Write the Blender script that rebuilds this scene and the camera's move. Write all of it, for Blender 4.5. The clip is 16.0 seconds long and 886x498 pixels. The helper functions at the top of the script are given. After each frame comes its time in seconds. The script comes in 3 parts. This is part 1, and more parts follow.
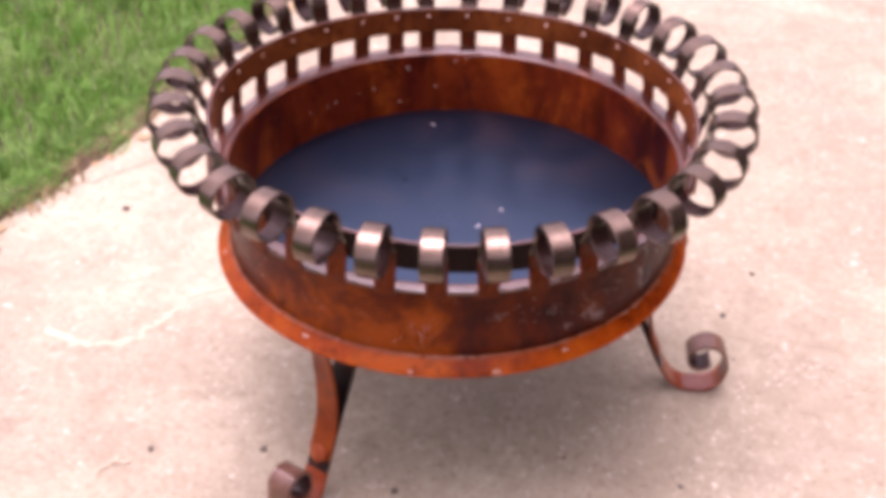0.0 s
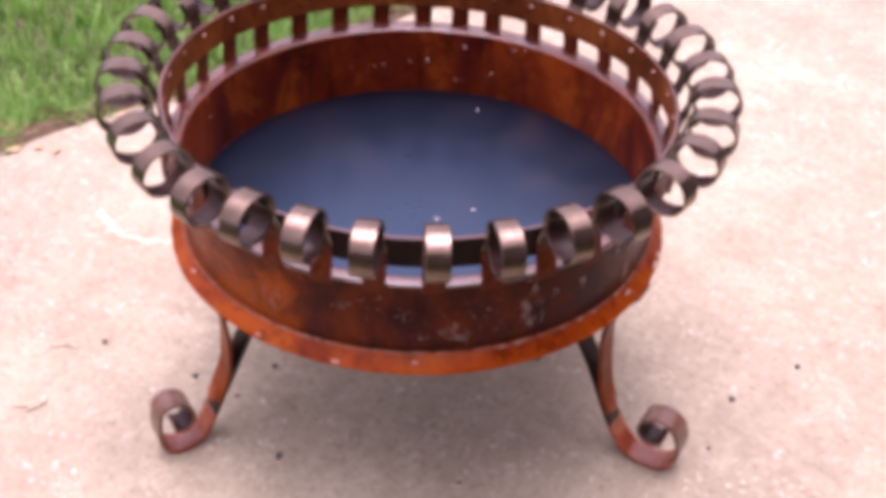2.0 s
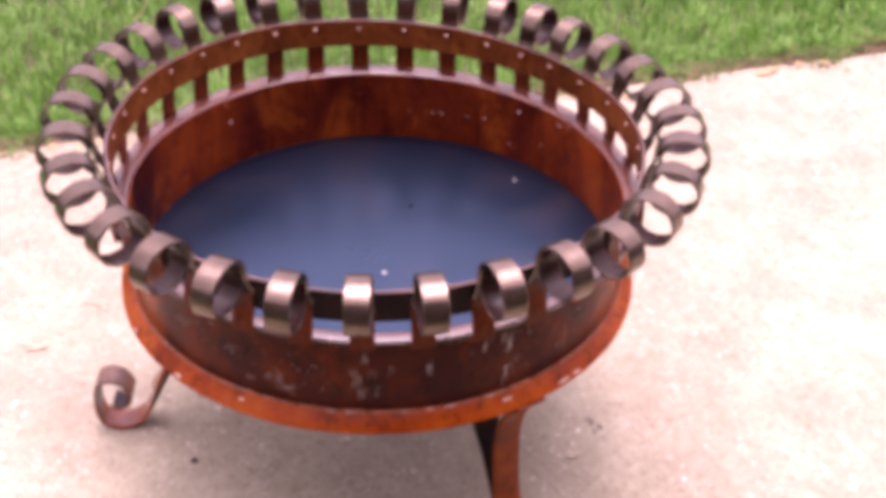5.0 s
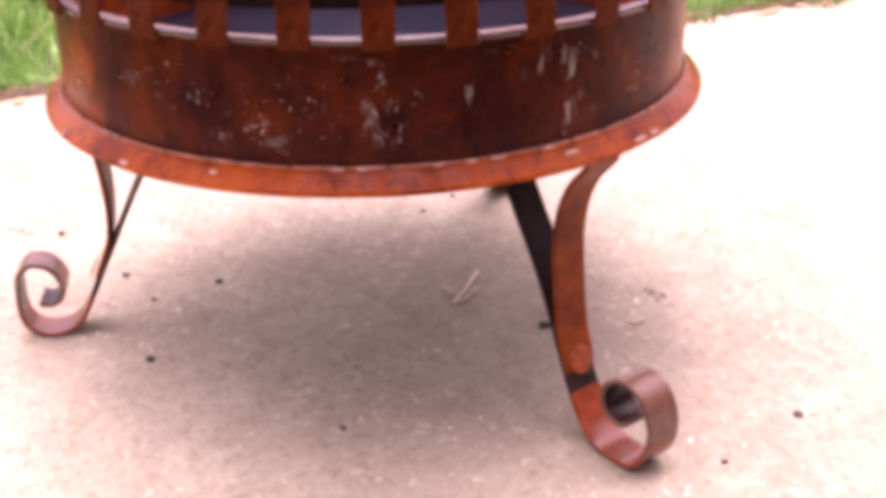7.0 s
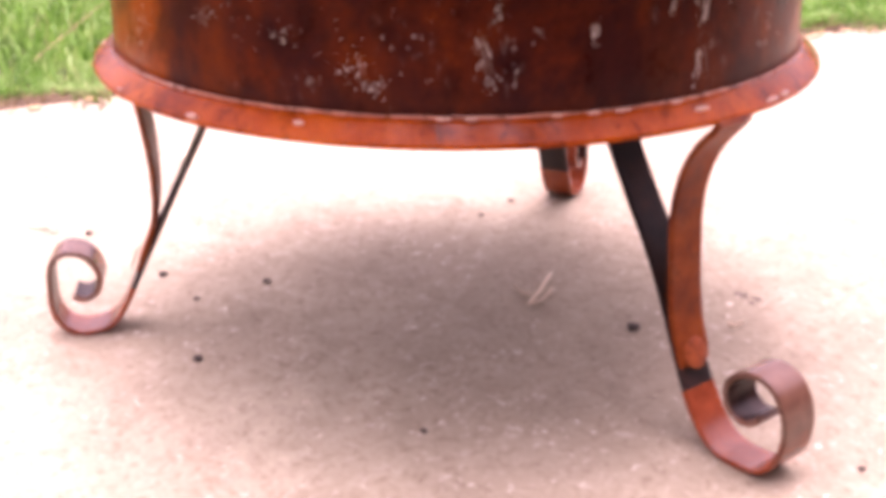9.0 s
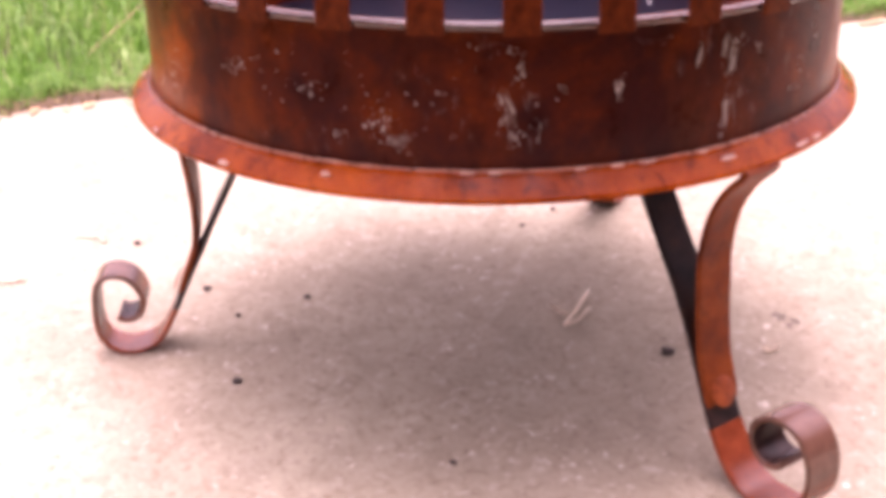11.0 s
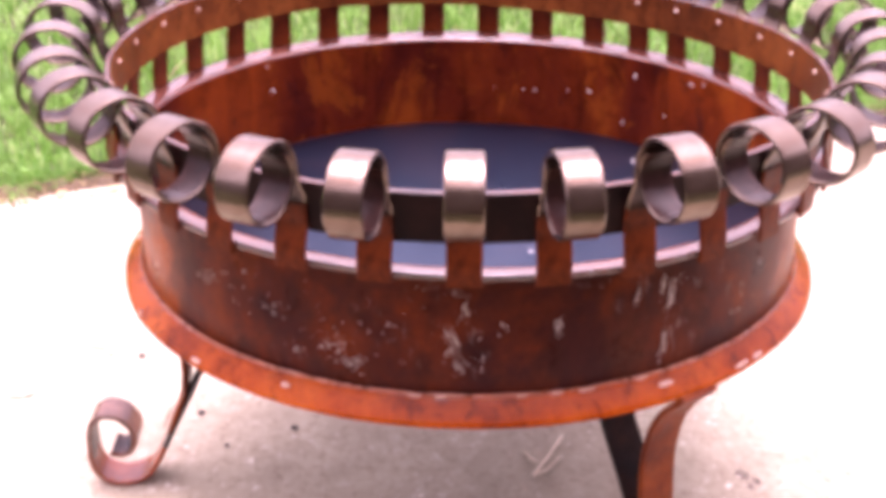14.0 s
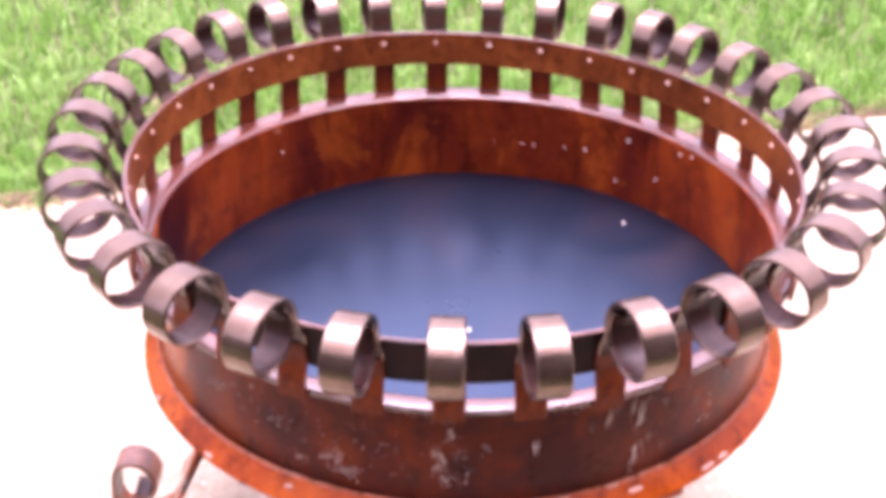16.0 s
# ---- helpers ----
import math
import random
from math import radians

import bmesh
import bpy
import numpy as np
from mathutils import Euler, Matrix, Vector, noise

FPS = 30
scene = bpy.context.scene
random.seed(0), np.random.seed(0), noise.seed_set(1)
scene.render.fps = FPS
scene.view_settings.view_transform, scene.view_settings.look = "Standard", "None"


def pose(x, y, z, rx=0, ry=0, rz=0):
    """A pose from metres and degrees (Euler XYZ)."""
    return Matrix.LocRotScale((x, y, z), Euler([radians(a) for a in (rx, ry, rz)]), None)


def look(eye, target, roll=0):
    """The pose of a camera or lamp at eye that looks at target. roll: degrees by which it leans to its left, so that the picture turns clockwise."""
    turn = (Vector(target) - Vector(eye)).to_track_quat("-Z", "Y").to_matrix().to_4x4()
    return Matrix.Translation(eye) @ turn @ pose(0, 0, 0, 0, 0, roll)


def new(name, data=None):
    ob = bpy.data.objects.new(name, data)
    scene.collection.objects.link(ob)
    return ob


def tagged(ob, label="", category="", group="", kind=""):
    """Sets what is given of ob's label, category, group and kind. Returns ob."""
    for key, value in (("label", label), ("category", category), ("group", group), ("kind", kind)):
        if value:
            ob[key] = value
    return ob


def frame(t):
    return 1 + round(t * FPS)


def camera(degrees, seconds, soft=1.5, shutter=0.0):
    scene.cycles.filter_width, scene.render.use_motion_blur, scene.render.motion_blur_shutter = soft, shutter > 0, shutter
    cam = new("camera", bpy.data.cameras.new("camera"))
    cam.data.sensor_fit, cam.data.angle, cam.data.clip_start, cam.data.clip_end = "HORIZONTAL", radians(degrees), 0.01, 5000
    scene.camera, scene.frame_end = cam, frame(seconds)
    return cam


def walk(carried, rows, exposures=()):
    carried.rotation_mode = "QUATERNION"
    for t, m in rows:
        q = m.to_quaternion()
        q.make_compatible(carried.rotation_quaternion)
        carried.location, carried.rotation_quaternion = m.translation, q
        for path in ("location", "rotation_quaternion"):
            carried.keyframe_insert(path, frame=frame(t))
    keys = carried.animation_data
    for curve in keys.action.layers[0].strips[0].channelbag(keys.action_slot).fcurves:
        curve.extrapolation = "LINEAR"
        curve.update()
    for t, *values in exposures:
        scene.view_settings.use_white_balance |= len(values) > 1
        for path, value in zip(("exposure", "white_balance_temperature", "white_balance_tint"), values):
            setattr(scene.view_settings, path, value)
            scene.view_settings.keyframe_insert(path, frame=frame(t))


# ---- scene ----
cam = camera(39.86, 16.0, soft=5.8)
# seconds, eye (x, y, z), yaw, pitch, roll; the fire pit's axis is x = y = 0, the slab is z = 0
PATH = [
    (0, 0.4615, -1.2355, 1.1572, 20.98, -35.66, 0.27),
    (0.5, 0.5860, -1.1614, 1.1530, 26.75, -36.22, 0.46),
    (1, 0.7197, -1.0700, 1.1439, 33.40, -36.42, 0.53),
    (1.5, 0.8261, -0.9479, 1.1134, 40.18, -36.38, 0.83),
    (2, 0.9065, -0.8598, 1.1283, 45.01, -36.85, 2.18),
    (2.5, 0.9622, -0.7535, 1.1419, 49.99, -37.84, 2.82),
    (3, 1.0025, -0.6352, 1.1629, 55.56, -39.05, 3.24),
    (3.2, 1.0236, -0.5966, 1.1595, 57.57, -38.91, 3.59),
    (5.3, 1.1649, -0.2864, 1.0734, 72.37, -34.89, 1.21),
    (5.5, 1.1191, -0.2840, 1.0340, 71.53, -36.08, -0.51),
    (6, 1.1638, -0.3370, 0.8093, 69.97, -29.70, -0.59),
    (6.5, 1.1195, -0.3590, 0.6842, 68.64, -27.78, -1.21),
    (7, 1.0618, -0.3509, 0.6088, 68.64, -26.12, -1.07),
    (7.5, 1.0263, -0.3607, 0.5362, 68.17, -23.09, -0.95),
    (8, 0.9968, -0.3710, 0.5116, 67.75, -22.48, -0.76),
    (8.5, 0.9743, -0.3900, 0.4987, 67.32, -22.43, -0.31),
    (9, 0.9579, -0.4078, 0.4965, 67.52, -22.91, -0.04),
    (9.2, 0.9483, -0.4085, 0.5037, 67.88, -23.59, -0.59),
    (11.3, 0.9527, -0.3684, 0.5693, 71.07, -25.13, -1.14),
    (11.5, 0.9496, -0.3627, 0.5771, 70.93, -25.00, -1.34),
    (12, 0.9545, -0.3388, 0.6118, 71.78, -25.49, -1.39),
    (12.5, 0.9661, -0.3246, 0.6419, 72.38, -25.39, -0.95),
    (13, 0.9657, -0.3125, 0.6698, 72.93, -25.37, -0.57),
    (13.5, 0.9576, -0.3042, 0.6994, 73.40, -25.73, -0.41),
    (14, 0.9565, -0.3032, 0.7283, 73.64, -25.80, 0.08),
    (14.5, 0.9541, -0.2974, 0.7654, 74.22, -26.47, 0.22),
    (15, 0.9515, -0.2989, 0.8035, 74.11, -27.39, 0.29),
    (15.5, 0.9470, -0.2851, 0.8584, 74.66, -29.15, -0.02),
    (16, 0.9509, -0.2763, 0.9100, 74.88, -30.53, 0.06),
]


def held(x, y, z, yaw, pitch, roll):
    return pose(x, y, z, 90 + pitch, 0, yaw) @ pose(0, 0, 0, 0, 0, roll)


walk(cam, [(t, held(*p)) for t, *p in PATH], [(0, 1.42, 6750, 52), (3, 1.46, 6500, 54), (5.5, 1.74, 6800, 60), (9, 2.12, 7000, 62), (12.5, 1.98, 6900, 63), (13.5, 2.18, 6750, 61), (14.5, 2.48, 6500, 61), (16, 2.54, 6450, 60)])

# ---------------------------------------------------------------- light
world = bpy.data.worlds.new("sky")
scene.world = world
world.use_nodes = True
wn = world.node_tree
sky = wn.nodes.new("ShaderNodeTexSky")
sky.sky_type = "NISHITA"
sky.sun_disc = False
SUN_UP, SUN_TURN = 82, -65  # degrees above the horizon; clockwise from +y
sky.sun_elevation = radians(SUN_UP)
sky.sun_rotation = radians(SUN_TURN)
sky.air_density, sky.dust_density, sky.ozone_density = 0.6, 7.0, 0.3
veil = wn.nodes.new("ShaderNodeHueSaturation")  # thin high cloud greys the blue
veil.inputs["Saturation"].default_value = 0.18
wn.links.new(sky.outputs[0], veil.inputs["Color"])
wn.links.new(veil.outputs[0], wn.nodes["Background"].inputs[0])
wn.nodes["Background"].inputs[1].default_value = 0.15
sun = new("sun", bpy.data.lights.new("sun", "SUN"))
sun.data.energy = 0.26
sun.data.angle = radians(146)
sun.data.color = (1.0, 0.91, 0.80)
sun.matrix_world = look((2.0 * math.sin(radians(SUN_TURN)), 2.0 * math.cos(radians(SUN_TURN)), 2.0 * math.tan(radians(SUN_UP))), (0, 0, 0))


# ---------------------------------------------------------------- materials
def material(name):
    m = bpy.data.materials.new(name)
    m.use_nodes = True
    return m, m.node_tree, m.node_tree.nodes["Principled BSDF"]


def coords(nt, scale=(1, 1, 1)):
    g = nt.nodes.new("ShaderNodeTexCoord")
    mp = nt.nodes.new("ShaderNodeMapping")
    mp.inputs["Scale"].default_value = scale
    nt.links.new(g.outputs["Object"], mp.inputs["Vector"])
    return mp.outputs[0]


def fractal(nt, vec, scale, detail=4.0, rough=0.6, distort=0.0):
    n = nt.nodes.new("ShaderNodeTexNoise")
    n.inputs["Scale"].default_value = scale
    n.inputs["Detail"].default_value = detail
    n.inputs["Roughness"].default_value = rough
    n.inputs["Distortion"].default_value = distort
    nt.links.new(vec, n.inputs["Vector"])
    return n.outputs["Fac"]


def ramp(nt, fac, *stops):
    r = nt.nodes.new("ShaderNodeValToRGB")
    while len(r.color_ramp.elements) < len(stops):
        r.color_ramp.elements.new(0.5)
    for e, (p, c) in zip(r.color_ramp.elements, stops):
        e.position = p
        e.color = (*c, 1) if isinstance(c, tuple) else (c, c, c, 1)
    nt.links.new(fac, r.inputs[0])
    return r.outputs[0]


def blend(nt, fac, a, b, kind="MIX"):
    m = nt.nodes.new("ShaderNodeMix")
    m.data_type, m.blend_type = "RGBA", kind
    for value, socket in ((fac, m.inputs[0]), (a, m.inputs[6]), (b, m.inputs[7])):
        if isinstance(value, (int, float)):
            socket.default_value = value
        elif isinstance(value, tuple):
            socket.default_value = (*value, 1)
        else:
            nt.links.new(value, socket)
    return m.outputs[2]


def relief(nt, bsdf, height, strength, distance):
    b = nt.nodes.new("ShaderNodeBump")
    b.inputs["Strength"].default_value = strength
    b.inputs["Distance"].default_value = distance
    nt.links.new(height, b.inputs["Height"])
    nt.links.new(b.outputs[0], bsdf.inputs["Normal"])


def rusty(name, deep, mid, light, rough=(0.3, 0.6), metal=0.1, flecks=0.0, patch=7.0, spread=1.0, shine=0.3, blots=0.8):
    """Oiled rust on steel: cloudy patches, blots, faint runs, fine grain, and pale scuffs where flecks is above 0."""
    m, nt, b = material(name)
    cloud = fractal(nt, coords(nt), patch, 6, 0.68, 0.25)
    blot = fractal(nt, coords(nt, (1, 1, 0.8)), patch * 5.5, 5, 0.66, 0.3)
    runs = fractal(nt, coords(nt, (1, 1, 0.3)), 19, 3, 0.6, 0.2)
    grain = fractal(nt, coords(nt), 240, 3, 0.7)
    base = ramp(nt, cloud, (0.5 - 0.15 * spread, deep), (0.5, mid), (0.5 + 0.14 * spread, light))
    col = blend(nt, 0.22, base, ramp(nt, runs, (0.36, deep), (0.52, mid), (0.68, light)))
    col = blend(nt, blots, col, ramp(nt, blot, (0.34, (0.34, 0.27, 0.27)), (0.50, (0.95, 0.92, 0.90)), (0.66, (1.0, 1.0, 1.0))), "MULTIPLY")
    col = blend(nt, 0.5, col, ramp(nt, grain, (0.3, 0.55), (0.7, 1.0)), "MULTIPLY")
    if flecks:
        zone = ramp(nt, fractal(nt, coords(nt), 11, 3, 0.6), (0.52, 0.0), (0.60, 1.0))
        chip = ramp(nt, fractal(nt, coords(nt, (1, 1, 0.42)), 125, 5, 0.72, 0.8), (0.575, 0.0), (0.63, 1.0))
        both = blend(nt, 1.0, zone, chip, "MULTIPLY")
        col = blend(nt, blend(nt, flecks, (0, 0, 0), both), col, (0.55, 0.46, 0.42))
    nt.links.new(col, b.inputs["Base Color"])
    nt.links.new(ramp(nt, blot, (0.3, rough[0]), (0.7, rough[1])), b.inputs["Roughness"])
    b.inputs["Metallic"].default_value = metal
    b.inputs["Specular IOR Level"].default_value = shine
    relief(nt, b, blend(nt, 0.5, grain, blot), 0.3, 0.0015)
    return m


def fire_rust(name):
    """The inside of the drum: smooth dark red rust in upright drifts, sooty drips, orange where it is fresh."""
    m, nt, b = material(name)
    drift = fractal(nt, coords(nt, (1, 1, 0.35)), 6.5, 4, 0.55, 0.3)
    drip = fractal(nt, coords(nt, (1, 1, 0.16)), 30, 4, 0.6, 0.15)
    spot = fractal(nt, coords(nt), 46, 5, 0.7, 0.4)
    grain = fractal(nt, coords(nt), 260, 3, 0.7)
    col = ramp(nt, drift, (0.38, (0.042, 0.0055, 0.0050)), (0.51, (0.128, 0.0170, 0.0045)), (0.66, (0.300, 0.0530, 0.0060)))
    col = blend(nt, 0.75, col, ramp(nt, drip, (0.34, (0.30, 0.24, 0.26)), (0.46, (0.90, 0.88, 0.88)), (0.62, (1.0, 1.0, 1.0))), "MULTIPLY")
    stain = fractal(nt, coords(nt, (1, 1, 0.7)), 15, 6, 0.68, 0.9)
    col = blend(nt, ramp(nt, stain, (0.54, 0.0), (0.595, 0.5)), col, (0.330, 0.0760, 0.0070))
    col = blend(nt, ramp(nt, stain, (0.36, 0.6), (0.42, 0.0)), col, (0.030, 0.0060, 0.0075))
    col = blend(nt, 0.5, col, ramp(nt, spot, (0.38, (0.45, 0.38, 0.38)), (0.52, (1.0, 1.0, 1.0))), "MULTIPLY")
    col = blend(nt, 0.35, col, ramp(nt, grain, (0.3, 0.6), (0.7, 1.0)), "MULTIPLY")
    nt.links.new(col, b.inputs["Base Color"])
    nt.links.new(ramp(nt, spot, (0.3, 0.28), (0.7, 0.48)), b.inputs["Roughness"])
    b.inputs["Specular IOR Level"].default_value = 0.09
    relief(nt, b, blend(nt, 0.5, grain, spot), 0.25, 0.0012)
    return m


def bare_steel(name, dark, light, rough=(0.26, 0.34), metal=0.9):
    """Bronzed flat bar with mill scale and a little rust."""
    m, nt, b = material(name)
    cloud = fractal(nt, coords(nt), 60, 5, 0.7, 0.5)
    grain = fractal(nt, coords(nt), 600, 3, 0.7)
    info = nt.nodes.new("ShaderNodeObjectInfo")
    col = ramp(nt, cloud, (0.3, dark), (0.7, light))
    rust = ramp(nt, fractal(nt, coords(nt), 22, 4, 0.7, 0.3), (0.56, 0.0), (0.78, 0.4))
    col = blend(nt, rust, col, (0.20, 0.075, 0.035))
    col = blend(nt, 0.35, col, ramp(nt, info.outputs["Random"], (0.0, 0.55), (1.0, 1.0)), "MULTIPLY")
    nt.links.new(col, b.inputs["Base Color"])
    nt.links.new(ramp(nt, fractal(nt, coords(nt), 90, 5, 0.7), (0.3, rough[0]), (0.7, rough[1])), b.inputs["Roughness"])
    b.inputs["Metallic"].default_value = metal
    relief(nt, b, grain, 0.02, 0.0003)
    return m


def plain(name, dark, light, scale, rough=0.8, bump=0.2, depth=0.001, shine=0.5):
    m, nt, b = material(name)
    f = fractal(nt, coords(nt), scale, 5, 0.65)
    nt.links.new(ramp(nt, f, (0.3, dark), (0.7, light)), b.inputs["Base Color"])
    b.inputs["Roughness"].default_value = rough
    b.inputs["Specular IOR Level"].default_value = shine
    relief(nt, b, f, bump, depth)
    return m


def concrete_material():
    m, nt, b = material("concrete")
    v = coords(nt)
    broad = fractal(nt, v, 1.9, 6, 0.62, 0.6)
    mid = fractal(nt, v, 11, 6, 0.68, 0.3)
    fine = fractal(nt, v, 170, 4, 0.75)
    col = ramp(nt, broad, (0.34, (0.318, 0.286, 0.212)), (0.50, (0.372, 0.343, 0.252)), (0.64, (0.455, 0.432, 0.320)))
    col = blend(nt, 0.6, col, ramp(nt, mid, (0.34, (0.66, 0.64, 0.61)), (0.52, (0.92, 0.91, 0.89)), (0.64, (1, 1, 1))), "MULTIPLY")
    col = blend(nt, 0.5, col, ramp(nt, fine, (0.36, (0.66, 0.62, 0.58)), (0.58, (1, 1, 1))), "MULTIPLY")
    clump = fractal(nt, v, 48, 4, 0.62, 0.4)
    col = blend(nt, 0.4, col, ramp(nt, clump, (0.36, (0.76, 0.73, 0.70)), (0.52, (0.95, 0.94, 0.92)), (0.60, (1.0, 1.0, 1.0)), (0.68, (1.0, 1.0, 1.0))), "MULTIPLY")
    col = blend(nt, ramp(nt, clump, (0.60, 0.0), (0.72, 0.35)), col, (0.54, 0.49, 0.40))
    dark = ramp(nt, fractal(nt, v, 85, 5, 0.7, 0.5), (0.36, (0.62, 0.58, 0.54)), (0.47, (1.0, 1.0, 1.0)))
    col = blend(nt, 0.6, col, dark, "MULTIPLY")
    flakes = ramp(nt, fractal(nt, v, 115, 4, 0.62, 0.8), (0.60, 0.0), (0.66, 1.0))  # pale aggregate laid bare
    some = ramp(nt, fractal(nt, v, 14, 4, 0.6, 0.5), (0.44, 0.1), (0.60, 1.0))
    col = blend(nt, blend(nt, 0.75, (0, 0, 0), blend(nt, 1.0, flakes, some, "MULTIPLY")), col, (0.74, 0.68, 0.58))
    stain = ramp(nt, fractal(nt, v, 3.1, 6, 0.7, 1.2), (0.58, 0.0), (0.74, 0.28))
    col = blend(nt, stain, col, (0.32, 0.275, 0.225))
    nt.links.new(col, b.inputs["Base Color"])
    b.inputs["Roughness"].default_value = 0.85
    relief(nt, b, blend(nt, 0.6, fine, mid), 0.35, 0.002)
    return m


def grass_material():
    m, nt, b = material("grass")
    v = coords(nt)
    g = nt.nodes.new("ShaderNodeNewGeometry")
    patch = fractal(nt, v, 11.0, 5, 0.7, 0.8)
    broad = fractal(nt, v, 2.6, 3, 0.55, 0.6)
    col = ramp(nt, patch, (0.36, (0.028, 0.115, 0.012)), (0.48, (0.110, 0.320, 0.038)), (0.58, (0.225, 0.490, 0.105)), (0.70, (0.400, 0.590, 0.230)))
    each = ramp(nt, g.outputs["Random Per Island"], (0.0, (0.04, 0.13, 0.012)), (0.55, (0.13, 0.35, 0.045)), (0.88, (0.28, 0.50, 0.13)), (1.0, (0.60, 0.54, 0.28)))
    col = blend(nt, 0.38, col, each)
    col = blend(nt, ramp(nt, broad, (0.50, 0.0), (0.68, 0.4)), col, (0.29, 0.44, 0.16))
    nt.links.new(col, b.inputs["Base Color"])
    b.inputs["Roughness"].default_value = 0.55
    thin = nt.nodes.new("ShaderNodeBsdfTranslucent")
    nt.links.new(col, thin.inputs["Color"])
    mix = nt.nodes.new("ShaderNodeMixShader")
    mix.inputs[0].default_value = 0.4
    nt.links.new(b.outputs[0], mix.inputs[1])
    nt.links.new(thin.outputs[0], mix.inputs[2])
    nt.links.new(mix.outputs[0], nt.nodes["Material Output"].inputs["Surface"])
    return m


def plate_material():
    """Glossy blue-black base with a rusty bloom and dried spots; reflected sky blue is put into its tint."""
    m, nt, b = material("blackened_base")
    v = coords(nt)
    cloud = fractal(nt, v, 5.5, 5, 0.6, 0.8)
    fine = fractal(nt, v, 160, 4, 0.7)
    col = ramp(nt, cloud, (0.36, (0.0015, 0.002, 0.006)), (0.52, (0.004, 0.0035, 0.007)), (0.70, (0.016, 0.008, 0.008)))
    nt.links.new(blend(nt, 0.4, col, ramp(nt, fine, (0.3, 0.5), (0.7, 1.0)), "MULTIPLY"), b.inputs["Base Color"])
    nt.links.new(ramp(nt, cloud, (0.3, 0.27), (0.7, 0.33)), b.inputs["Roughness"])
    b.inputs["IOR"].default_value = 1.9
    # blue of the reflected sky, painted in as a tint
    b.inputs["Specular Tint"].default_value = (0.21, 0.54, 1.0, 1)
    relief(nt, b, fine, 0.06, 0.0005)
    return m


def foot_material():
    """Greyish steel scroll, rusted red where it stands in the wet."""
    m, nt, b = material("foot_steel")
    v = coords(nt)
    cloud = fractal(nt, v, 45, 5, 0.7, 0.4)
    steel = ramp(nt, cloud, (0.3, (0.080, 0.036, 0.023)), (0.7, (0.160, 0.078, 0.050)))
    rust = ramp(nt, cloud, (0.3, (0.19, 0.034, 0.010)), (0.7, (0.33, 0.070, 0.022)))
    split = nt.nodes.new("ShaderNodeSeparateXYZ")
    nt.links.new(v, split.inputs[0])
    level = nt.nodes.new("ShaderNodeMath")
    level.operation = "MULTIPLY_ADD"
    level.inputs[1].default_value = 0.045
    nt.links.new(fractal(nt, v, 28, 4, 0.65), level.inputs[0])
    nt.links.new(split.outputs["Z"], level.inputs[2])
    wear = ramp(nt, level.outputs[0], (0.040, 1.0), (0.068, 0.0))
    wear = blend(nt, 1.0, wear, ramp(nt, split.outputs["X"], (0.310, 1.0), (0.325, 0.0)), "LIGHTEN")
    nt.links.new(blend(nt, wear, steel, rust), b.inputs["Base Color"])
    nt.links.new(ramp(nt, cloud, (0.3, 0.2), (0.7, 0.27)), b.inputs["Roughness"])
    b.inputs["IOR"].default_value = 1.55
    return m


M_WALL = rusty("rusted_wall", (0.047, 0.0115, 0.0130), (0.145, 0.0250, 0.0075), (0.420, 0.088, 0.007), rough=(0.24, 0.44), metal=0.0, flecks=0.2, patch=5.5, spread=0.65, shine=0.08, blots=0.55)
M_INNER = fire_rust("inner_rust")
M_FLANGE = rusty("orange_rust", (0.230, 0.030, 0.002), (0.450, 0.074, 0.003), (0.600, 0.128, 0.006), rough=(0.14, 0.26), metal=0.0, patch=11, shine=0.14, blots=0.75)
M_LEDGE = rusty("brown_rust", (0.035, 0.012, 0.010), (0.085, 0.026, 0.018), (0.16, 0.050, 0.030), rough=(0.14, 0.26), metal=0.0, shine=1.0, blots=0.4)
M_LEDGE.node_tree.nodes["Principled BSDF"].inputs["IOR"].default_value = 1.6
M_BAND = rusty("band_rust", (0.095, 0.024, 0.006), (0.205, 0.055, 0.011), (0.32, 0.100, 0.021), rough=(0.3, 0.5), patch=14, shine=0.18)
M_BAND_OUT = plain("dark_band_face", (0.007, 0.003, 0.004), (0.022, 0.009, 0.008), 40, 0.38, shine=0.08)
# inner faces of the rolls: the hollow's shade put into a dark colour
M_ROLL_SHADE = plain("roll_shade", (0.022, 0.010, 0.009), (0.052, 0.024, 0.020), 70, 0.26, 0.05, 0.0003, 0.22)
M_UPRIGHT = rusty("strap_rust", (0.050, 0.009, 0.004), (0.145, 0.025, 0.005), (0.250, 0.050, 0.008), metal=0.0, patch=22, shine=0.15)
M_STEEL = bare_steel("bronzed_steel", (0.136, 0.098, 0.073), (0.226, 0.178, 0.144), rough=(0.19, 0.26), metal=0.92)
M_LEG = rusty("leg_rust", (0.12, 0.020, 0.005), (0.24, 0.046, 0.008), (0.34, 0.078, 0.012), metal=0.0, patch=16, blots=0.5, shine=0.15)
M_SHIN = rusty("blackened_bar", (0.006, 0.006, 0.009), (0.016, 0.012, 0.014), (0.055, 0.020, 0.011), patch=16)
M_SPOT = rusty("weld_rust", (0.26, 0.055, 0.016), (0.38, 0.090, 0.024), (0.48, 0.125, 0.034), patch=30)
M_SEAM = rusty("seam_rust", (0.28, 0.070, 0.022), (0.47, 0.150, 0.060), (0.62, 0.320, 0.200), patch=24, rough=(0.2, 0.4), shine=0.6)
M_FOOT = foot_material()
M_PLATE = plate_material()
